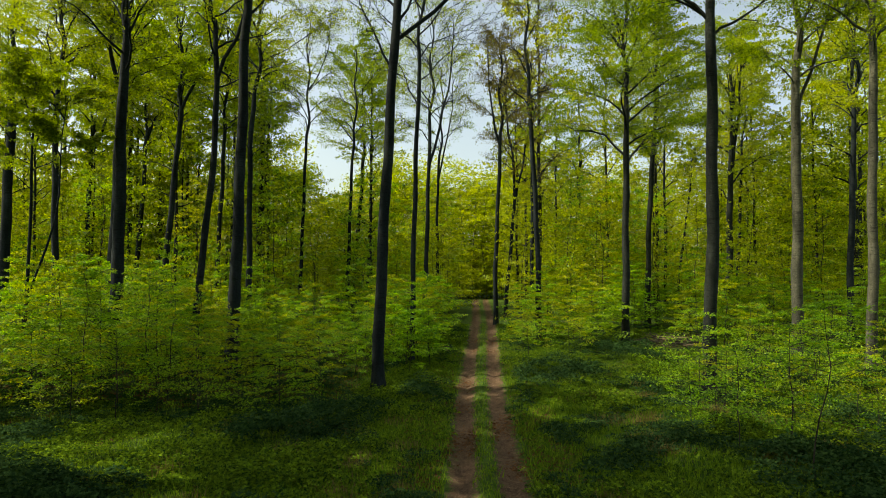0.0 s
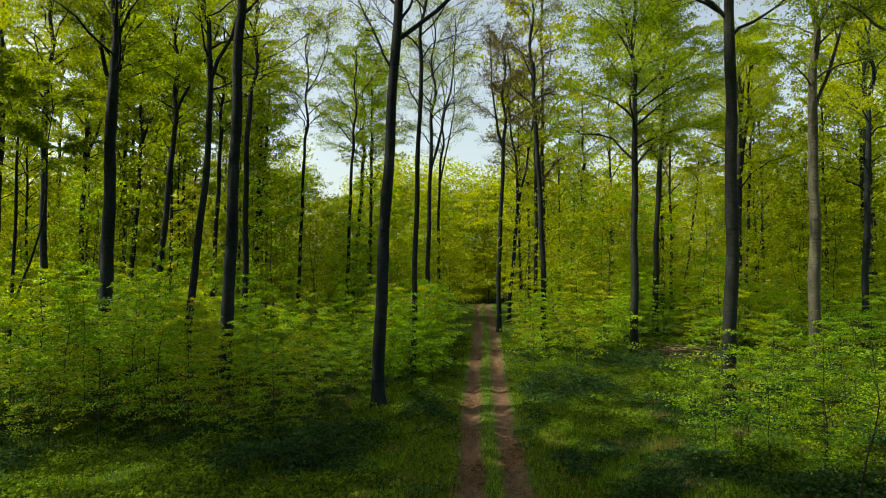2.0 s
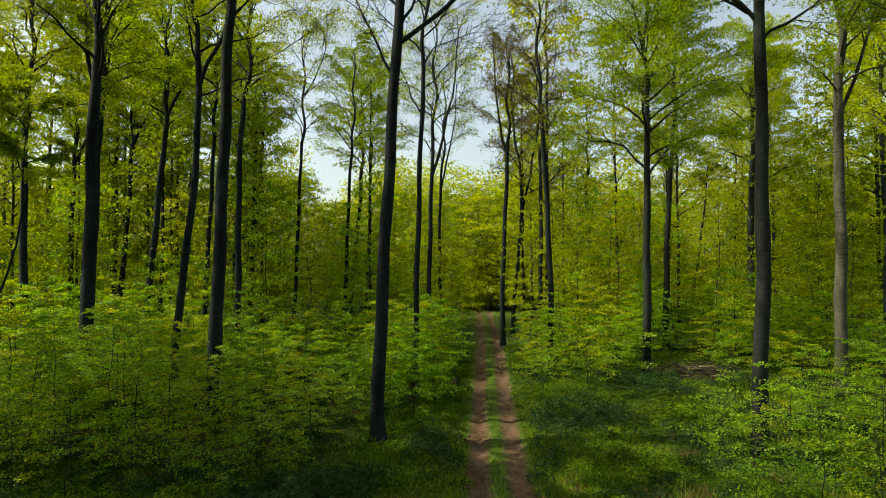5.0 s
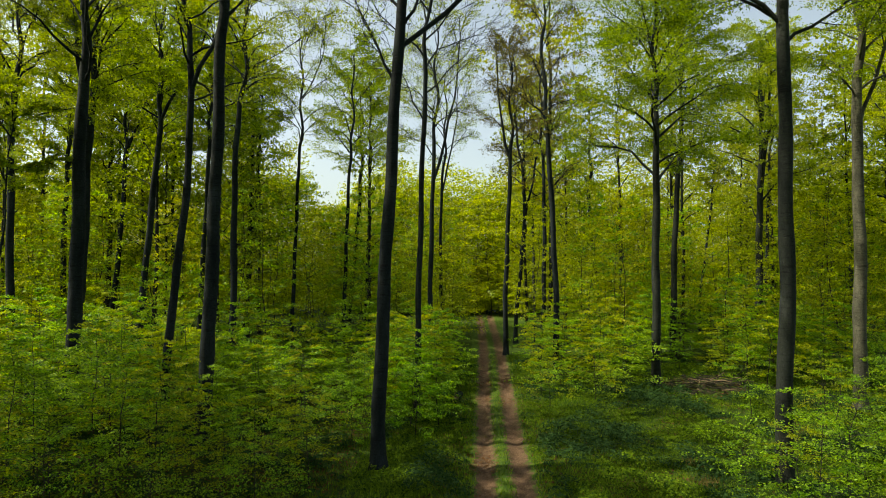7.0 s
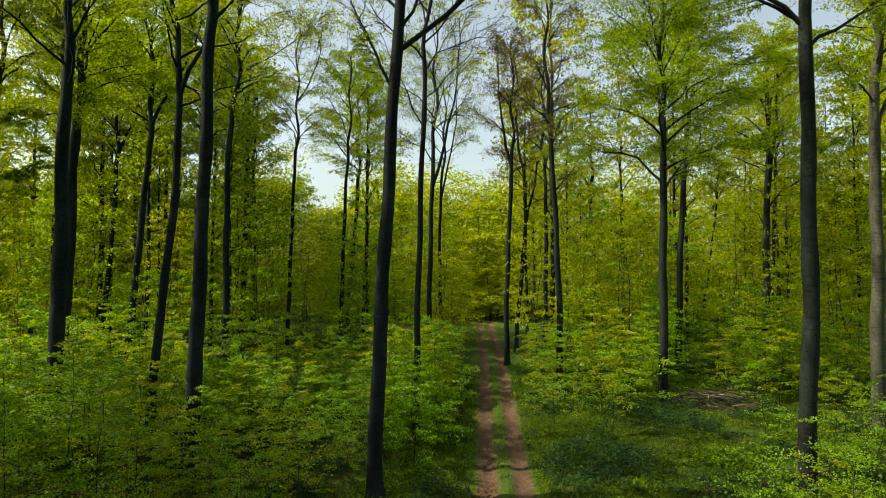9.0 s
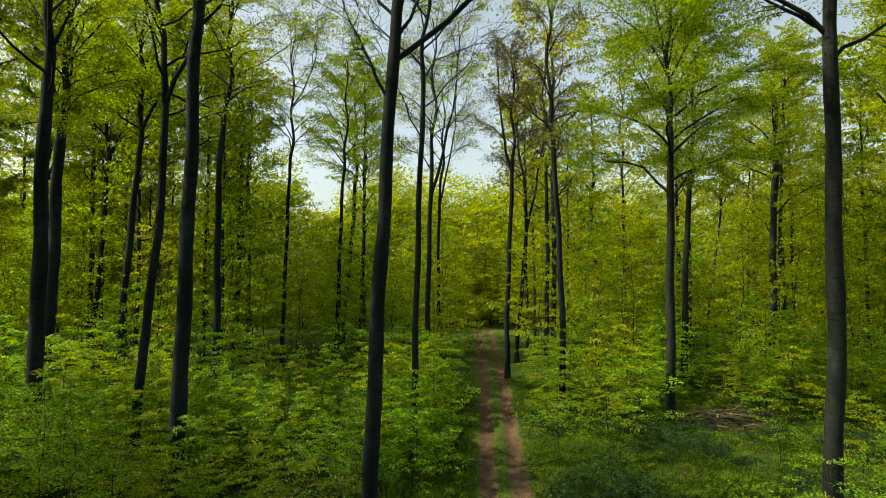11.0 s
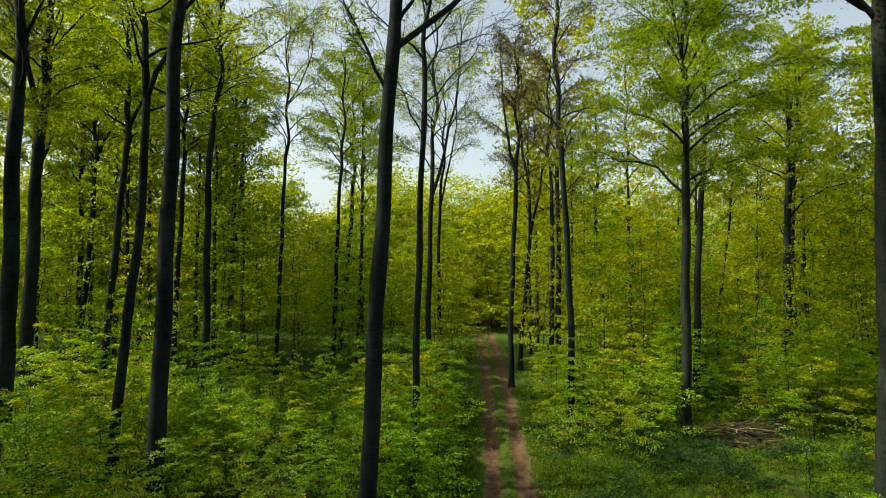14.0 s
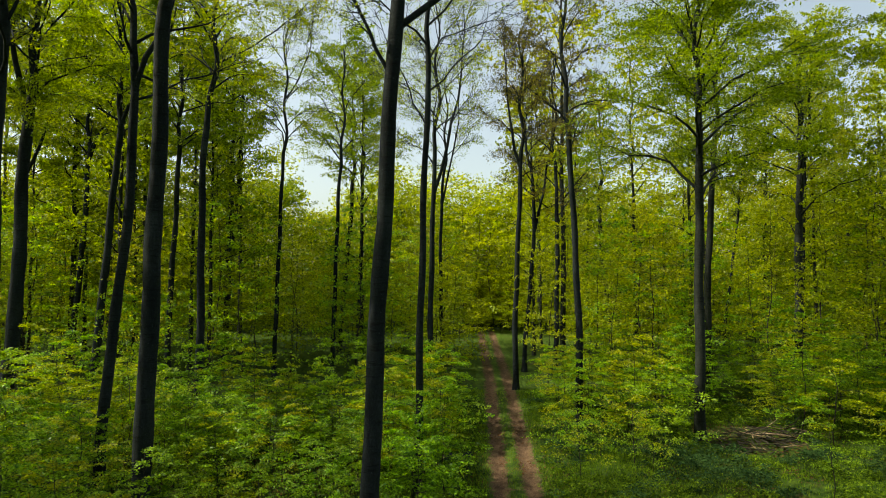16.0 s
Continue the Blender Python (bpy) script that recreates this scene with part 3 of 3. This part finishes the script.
def spread_copies(kinds, places, sizes):
    """Each kind stands at one place; the other places take turned and resized copies."""
    for n, (x, y) in enumerate(places):
        s = RNG.uniform(*sizes) * (0.72 if -11 < x < -4 and y < 44 else 1.0)
        m = pose(x, y, float(ground_z(x, y)) - 0.04, 0, 0, RNG.uniform(0, 360)) @ Matrix.Scale(s, 4)
        if n < len(kinds):
            kinds[n].matrix_basis = m
        else:
            copy_thing(kinds[n % len(kinds)], m)


def off_track(x, y, room=2.6):
    return abs(x - float(track_x(y))) > room + 0.012 * max(0, y - 20) or y > 105


# saplings, tall enough to hide the feet of the trunks, on the side of the wood that is dense
HEIGHTS = ((6.0, LEAF), (7.2, LEAF_YELLOW), (5.2, LEAF), (6.6, LEAF), (4.4, LEAF), (7.6, LEAF), (3.6, LEAF), (5.6, LEAF_YELLOW))
front = [young_beech(h, 1.65, 22, 186, leaf, 0.094, 0.18) for h, leaf in HEIGHTS]
behind = [young_beech(h, 1.75, 22, 192, leaf, 0.114, corners=3, thick=0.03) for h, leaf in HEIGHTS]
places = scatter(118, -31, -4.0, 27, 50, 1.25, lambda x, y: y > 26 + 0.08 * abs(x + 12) and not (x > -5.0 and y < 36) and not (x > -6.0 and y < 28))
spread_copies(front, [q for q in places if q[1] < 35.5], (0.75, 1.12))
places = [q for q in places if q[1] >= 35.5]
places += scatter(18, -3.6, -0.4, 41, 60, 1.3, lambda x, y: off_track(x, y, 2.3))
places += scatter(7, -3.4, -0.6, 37, 44, 1.1, lambda x, y: off_track(x, y, 3.0))
places += scatter(62, 6, 46, 47, 64, 1.6, lambda x, y: off_track(x, y) and y > 48 + 0.12 * (18 - x) and not (13.5 < x < 22 and y < 54))
spread_copies(behind, places, (0.8, 1.15))

# low shrubs round the trunk in the clearing and at the wood's edge
low = [young_beech(h, 1.5, 14, 105, leaf, 0.082, 0.25, "beech_shrub", "low spreading beech shrub with fresh leaves", "low shrubs") for h, leaf in
       ((2.4, LEAF), (3.2, LEAF_YELLOW), (1.7, LEAF), (3.8, LEAF))]
places = scatter(20, 6.5, 25, 14.5, 38, 1.4, lambda x, y: x > 7.5 + 0.30 * abs(y - 21))
places += scatter(24, -26, -5, 24.5, 29, 1.4, lambda x, y: True)
places += scatter(6, 5.5, 10.5, 43, 49, 1.1, lambda x, y: off_track(x, y, 2.7))
spread_copies(low, places, (0.75, 1.2))
# taller thin saplings in front of the grey trunk and along the clearing's edge
thin = [young_beech(h, 1.45, 13, 135, leaf, 0.080, 0.30, "thin_sapling", "thin young beech with a few level sprays", "thin saplings of the clearing") for h, leaf in ((4.6, LEAF), (3.6, LEAF_YELLOW), (5.4, LEAF), (4.0, LEAF))]
places = [(11.6, 27.6), (13.0, 28.4), (14.6, 28.2), (15.8, 26.4), (17.6, 28.6), (19.4, 27.2), (16.8, 31.4), (19.8, 31.6), (21.8, 33.6), (18.2, 35.2), (23.6, 36.8), (20.4, 38.6),
          (12.4, 21.6), (17.4, 24.2), (10.6, 17.2), (24.6, 39.6), (27.8, 40.8), (22.6, 42.4), (17.2, 40.4), (19.6, 23.4)]
spread_copies(thin, places, (0.8, 1.15))


# yellowish saplings behind the brush
for x, y, s, turn in ((26.6, 57.0, 1.0, 20), (24.8, 56.2, 0.6, 130), (28.4, 58.2, 0.85, 250), (22.6, 55.4, 0.45, 80)):
    copy_thing(behind[1], pose(x, y, float(ground_z(x, y)) - 0.04, 0, 0, turn) @ Matrix.Scale(s, 4))


# rounded young crowns at the far end of the track
for x, y, s in ((3.2, 114, 3.1), (8.2, 112, 2.9), (-1.5, 119, 3.0), (11.5, 117, 3.2), (5.8, 122, 3.6), (-6.5, 116, 2.7), (5.4, 113, 1.7), (12.5, 104, 1.8), (4.2, 111.5, 1.0), (7.2, 112.0, 1.1), (9.4, 109.0, 1.2), (2.8, 108.5, 1.1), (10.8, 105.5, 1.1), (5.9, 116.0, 1.6)):
    copy_thing(behind[1], pose(x, y, float(ground_z(x, y)) - 0.04, 0, 0, 40 * x) @ Matrix.Scale(s, 4))


# ---- pole-sized beeches farther in, and woods seen only as leaf ----
def roof(x, y):
    """How high the foliage may stand: open sky shows over two dips in the tree line."""
    if abs(x / y + 0.190) < 0.036:
        return 6.0 + 0.134 * y
    if abs(x / y - 0.050) < 0.036:
        return 6.3 + 0.200 * y
    return 99.0


def in_wood(x, y):
    return abs(x) < 0.80 * y + 4 and off_track(x, y, 3.2) and y > 51 + 0.16 * abs(x)


def grow_poles(kinds, places, sizes):
    for n, (x, y) in enumerate(places):
        pole, tall = kinds[n % len(kinds)]
        s = min(RNG.uniform(*sizes), roof(x, y) / tall)
        m = pose(x, y, float(ground_z(x, y)) - 0.05, 0, 0, RNG.uniform(0, 360)) @ Matrix.Scale(s, 4)
        if n < len(kinds):
            pole.matrix_basis = m
        else:
            copy_thing(pole, m)


poles = [(young_beech(h, w, b, 111, leaf, 0.185, lo, "pole_beech", "pole-sized beech deep in the wood, leafy from low down", "pole beeches deep in the wood", 3, 0.10), h)
         for h, w, b, lo, leaf in ((9, 2.6, 26, 0.08, LEAF), (12, 2.8, 32, 0.08, LEAF_YELLOW), (16, 3.0, 38, 0.14, LEAF_YELLOW), (18, 3.2, 42, 0.16, LEAF_OLIVE), (10, 2.6, 28, 0.06, LEAF_YELLOW), (14, 2.9, 36, 0.12, LEAF), (20, 3.2, 44, 0.20, LEAF_YELLOW))]
grow_poles(poles, scatter(120, -78, 78, 56, 92, 2.7, in_wood) + scatter(80, -92, 92, 92, 126, 3.4, lambda x, y: abs(x) < 0.78 * y and abs(x - float(track_x(y))) > 4), (0.85, 1.2))


def far_woods():
    c = []
    for k in range(960):
        y = RNG.uniform(110, 165) if k < 820 else RNG.uniform(126, 146)
        x = RNG.uniform(-0.85, 0.85) * y if k < 820 or k >= 890 else RNG.uniform(-22, 24)
        if -24 < x < 15 and y < 126:
            continue
        top = min(RNG.uniform(24, 34) if k < 820 else RNG.uniform(28, 36), roof(x, y)) * (0.36 if k >= 890 else 1.0)
        n, clumps = 540 if k < 820 else 810, 30
        th, u = RNG.uniform(0, 6.28, clumps), RNG.uniform(0, 1, clumps) ** 0.5
        z = top * (0.05 + 0.90 * (np.arange(clumps) + RNG.uniform(0, 1, clumps)) / clumps)
        r = 4.2 * u * (0.40 + 0.75 * np.sin(np.pi * np.clip(z / top, 0, 0.97)))
        heart = np.stack([x + r * np.cos(th), y + r * np.sin(th), z], 1)
        c.append(np.repeat(heart, n // clumps, 0) + RNG.normal(0, 1, (n, 3)) * (1.0, 1.0, 0.45))
    me = leaf_mesh("far_woods", np.concatenate(c), 0.52, LEAF_YELLOW, 0.8, 3)
    tagged(new("far_woods", me), "distant beech wood in fresh yellow-green leaf", "woods", kind="stuff")


far_woods()

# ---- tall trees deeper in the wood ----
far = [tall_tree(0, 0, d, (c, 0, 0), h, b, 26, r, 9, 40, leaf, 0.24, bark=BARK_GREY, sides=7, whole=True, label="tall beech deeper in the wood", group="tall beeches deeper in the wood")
       for d, c, h, b, r, leaf in ((0.40, 0.01, 33, 9, 4.8, LEAF_CROWN), (0.36, -0.015, 31, 7, 4.6, LEAF_YELLOW), (0.44, 0.0, 35, 10, 5.2, LEAF_YELLOW), (0.34, 0.02, 28, 6, 4.4, LEAF_OLIVE), (0.40, -0.01, 34, 8, 5.0, LEAF_YELLOW))]
places = scatter(50, -90, 90, 70, 118, 5.0, lambda x, y: abs(x) < 0.80 * y + 4 and abs(x / y + 0.19) > 0.062 and abs(x / y - 0.035) > 0.08 and y > 68 + 0.08 * abs(x))
places += [(-30, 67), (-47, 69), (-42, 80), (-33, 76), (-56, 76), (-22.5, 69), (-44, 92), (50, 73), (58, 82), (46, 66.5)]
spread_copies(far, places, (0.95, 1.18))
# unseen beeches beside and behind the flight, added to shade the ground and block sky light
shade_trees = [tall_tree(0, 0, 0.55, (c, 0, 0), 28, b, 14, 6.0, 3, 66, LEAF_CROWN, 0.38, sides=7, whole=True, label="unseen tall beech beside the flight, added to cast shade", group="tall beeches round the clearing")
               for c, b in ((0.01, 15), (-0.01, 16))]
ring = [(-33.5, 27.5), (-29, 26.5), (-31.5, 29.5), (-25.5, 24.5), (-28.0, 28.4), (-54, 57), (-58, 66), (-66, 73), (-11, 13.3), (-8.5, 9.5), (-13.8, 17.2), (-12.4, 15.2), (-9.9, 11.4), (-19, 14.5), (-24, 17), (-29, 14), (-23, 9.5), (-34, 19), (-17, 7), (-30, 10), (-12, 3), (-21, 1), (-32, -2), (12, 9), (20, 13), (11, 1), (22, 3), (31, 9), (32, 20), (42, 14)]
ring += [(x + RNG.uniform(-2, 2), y + RNG.uniform(-2, 2)) for y in (-9, -18, -27) for x in (-33, -23, -13, -4, 5, 14, 23, 33)]
spread_copies(shade_trees, ring, (1.05, 1.2))

# ---- low growth ----
def low_growth():
    """Mounds of low herbs and brambles, thick in some stretches and thin in others."""
    c, dark = [], []
    for _ in range(14500):
        y = 13 + 48 * RNG.uniform(0, 1) ** 1.05
        x = RNG.uniform(-0.82, 0.82) * y
        s = abs(x - float(track_x(y)))
        thick = math.sin(x * 0.75 + 2 * math.sin(y * 0.41)) * math.sin(y * 0.62 + 1.5 * math.sin(x * 0.5)) + RNG.normal(0, 0.25)
        if s < 1.5 * float(track_half(y)) or thick < -0.55 or (x < -4.5 and y > 42) or (x < -4.5 and y > 28.6 and RNG.uniform(0, 1) > 0.4) or math.hypot(x - 18.3, y - 50.2) < 3.4 or RNG.uniform(0, 1) > 0.45 + 0.10 * s:
            continue
        r = RNG.uniform(0.22, 0.65)
        h = (0.14 + 0.42 * max(0, min(1, thick))) * RNG.uniform(0.6, 1.35) * min(1, 0.35 + s / 8)
        n = int(66 * r / 0.45)
        th, u = RNG.uniform(0, 6.28, n), RNG.uniform(0, 1, n) ** 0.5
        q = np.stack([x + r * u * np.cos(th), y + r * u * np.sin(th), h * (1 - 0.75 * u**2) * RNG.uniform(0.5, 1.1, n)], 1)
        q[:, 2] += ground_z(q[:, 0], q[:, 1])
        # under the saplings every mound takes the dark bramble colour, in place of deep shade
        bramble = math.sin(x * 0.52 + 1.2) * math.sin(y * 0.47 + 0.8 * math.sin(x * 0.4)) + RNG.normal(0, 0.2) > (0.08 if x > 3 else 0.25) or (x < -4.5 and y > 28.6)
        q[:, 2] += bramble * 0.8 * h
        (dark if bramble else c).append(q)
    me = leaf_mesh("ground_plants", np.concatenate(c), 0.105, LEAF_LOW, 0.6, 3)
    tagged(new("brambles", leaf_mesh("brambles", np.concatenate(dark), 0.105, LEAF_BRAMBLE, 0.6, 3)), "dark mounds of bramble, under the saplings also in place of shade", "undergrowth", kind="stuff")
    tagged(new("ground_plants", me), "green low herbs covering the forest floor", "undergrowth", kind="stuff")


def blades(name, x, y, tall, label, mat=GRASS):
    n = len(x)
    z = ground_z(x, y)
    a, h = RNG.uniform(0, 6.28, n), tall * RNG.uniform(0.5, 1.3, n)
    lean = RNG.normal(0, 0.35, (n, 2)) * h[:, None]
    w = 0.022
    v = np.stack([np.stack([x - w * np.cos(a), y - w * np.sin(a), z - 0.03], 1), np.stack([x + w * np.cos(a), y + w * np.sin(a), z - 0.03], 1),
                  np.stack([x + lean[:, 0], y + lean[:, 1], z + h], 1)], 1)
    me = mesh_from(name, v.reshape(-1, 3), np.arange(3 * n).reshape(n, 3), mat)
    tagged(new(name, me), label, "grass", kind="stuff")


low_growth()
n = 110000
gy = 10 + 55 * RNG.uniform(0, 1, n) ** 1.3
gs = RNG.normal(0, 4.5, n)
ok = (np.abs(gs) > 1.32 + RNG.normal(0, 0.10, n)) | ((np.abs(gs) < 0.26 + RNG.normal(0, 0.09, n)) & (RNG.uniform(0, 1, n) < np.interp(gy, [24, 36], [1.0, 0.45])))
gy, gs = gy[ok], gs[ok]
gx = track_x(gy) + gs * track_half(gy)
my = 12 + 46 * RNG.uniform(0, 1, 130000)
mx = RNG.uniform(-0.85, 0.85, 130000) * my
ok = (np.abs(mx - track_x(my)) > 3) & (np.hypot(mx - 18.6, my - 49.6) > 3.2) & ~((mx < -4.5) & (my > 28.6))
blades("grass", np.concatenate([gx, mx[ok]]), np.concatenate([gy, my[ok]]), 0.20, "green grass along the track and across the clearing")

tuft = np.array([(RNG.uniform(-9, -1.2), RNG.uniform(13, 25)) for _ in range(26)] + [(RNG.uniform(4, 14), RNG.uniform(14, 34)) for _ in range(22)])
k = RNG.integers(0, len(tuft), 5200)
blades("dry_grass", tuft[k, 0] + RNG.normal(0, 0.30, 5200), tuft[k, 1] + RNG.normal(0, 0.30, 5200), 0.30, "tufts of pale dry grass from last year", DRY_GRASS)


def old_leaves():
    """Last year's leaves, in drifts on the floor and along the ruts."""
    n = 110000
    y = 13 + 42 * RNG.uniform(0, 1, n) ** 1.1
    x = RNG.uniform(-0.75, 0.75, n) * y
    drift = np.sin(x * 0.9 + 1.7 * np.sin(y * 0.4)) * np.sin(y * 0.6 + 1.1 * np.sin(x * 0.6 + 2)) + RNG.normal(0, 0.25, n)
    beside = np.abs(np.abs(x - track_x(y)) - 2.3) < 0.9
    keep = (drift > 0.50) | ((np.hypot(x - 18.3, y - 50.2) < 3.4) & (y < 54)) | (beside & (RNG.uniform(0, 1, n) < 0.8))
    keep |= (x < -4.5) & (y > 27.5) & (y < 46)
    x, y = x[keep], y[keep]
    me = leaf_mesh("old_leaves", np.stack([x, y, ground_z(x, y) + RNG.uniform(0.03, 0.07, len(x))], 1), 0.11, LITTER, 0.3, 3)
    tagged(new("old_leaves", me), "drifts of dry brown leaves on the forest floor", "leaves", kind="stuff")


old_leaves()


# ---- wood on the ground ----
def stick(parent, x, y, z, az, el, length, r, mat, name="stick"):
    t = Tubes()
    way = limb_path((x, y, z), az, el, length, RNG.normal(0, 0.25), 4)
    t.add(way, np.linspace(r, r * 0.45, 5), 5)
    return part(name, t.mesh(name, mat), parent)


def brush_pile(x, y, count, spread, tall, label):
    z0 = float(ground_z(x, y))
    pile = thing("brush_pile", x, y, z0, label, "brush pile", "heaps of felled branches")
    for k in range(count):
        a, u = RNG.uniform(0, 6.28), RNG.uniform(0, 1) ** 0.6
        px, py = spread * u * math.cos(a), 0.7 * spread * u * math.sin(a)
        stick(pile, px, py, 0.03 + tall * (1 - u) * RNG.uniform(0.1, 1), RNG.uniform(0, 6.28), RNG.normal(0.02, 0.12), RNG.uniform(0.7, 2.0), RNG.uniform(0.012, 0.045), TWIG if k % 8 else CUT)
    return pile


brush_pile(17.6, 48.9, 150, 2.5, 1.5, "heap of felled grey branches beside a beech")
brush_pile(20.6, 50.9, 100, 2.6, 1.1, "low heap of dry cut branches on the forest floor")
brush_pile(-8.5, 28.0, 18, 1.6, 0.25, "scattered dry branches under the saplings")


def cut_log(x, y, az, length, r, label):
    z0 = float(ground_z(x, y))
    log = thing("log", x, y, z0 + r * 0.9, label, "log", "cut logs by the track")
    c, s = math.cos(az), math.sin(az)
    ts = np.linspace(-0.5, 0.5, 7) * length
    body = Tubes()
    body.add(np.stack([ts * c, ts * s, 0.012 * np.sin(ts * 7)], 1), r * (1 + 0.05 * np.sin(ts * 9)), 14, 0.02)
    part("bark", body.mesh("bark", BARK), log)
    for e in (-0.5, 0.5):
        end = Tubes()
        end.add(np.array([[(e * length) * c, (e * length) * s, 0], [(e * length * 1.012) * c, (e * length * 1.012) * s, 0]]), [r * 0.97, 0.005], 14)
        part("cut_face", end.mesh("cut_face", CUT), log, "pale sawn end")
    return log


cut_log(0.45, 46.2, 1.2, 0.9, 0.22, "short grey log with a pale sawn end beside the track")
cut_log(-0.5, 46.6, 0.4, 0.7, 0.16, "short mossy log lying in the grass")
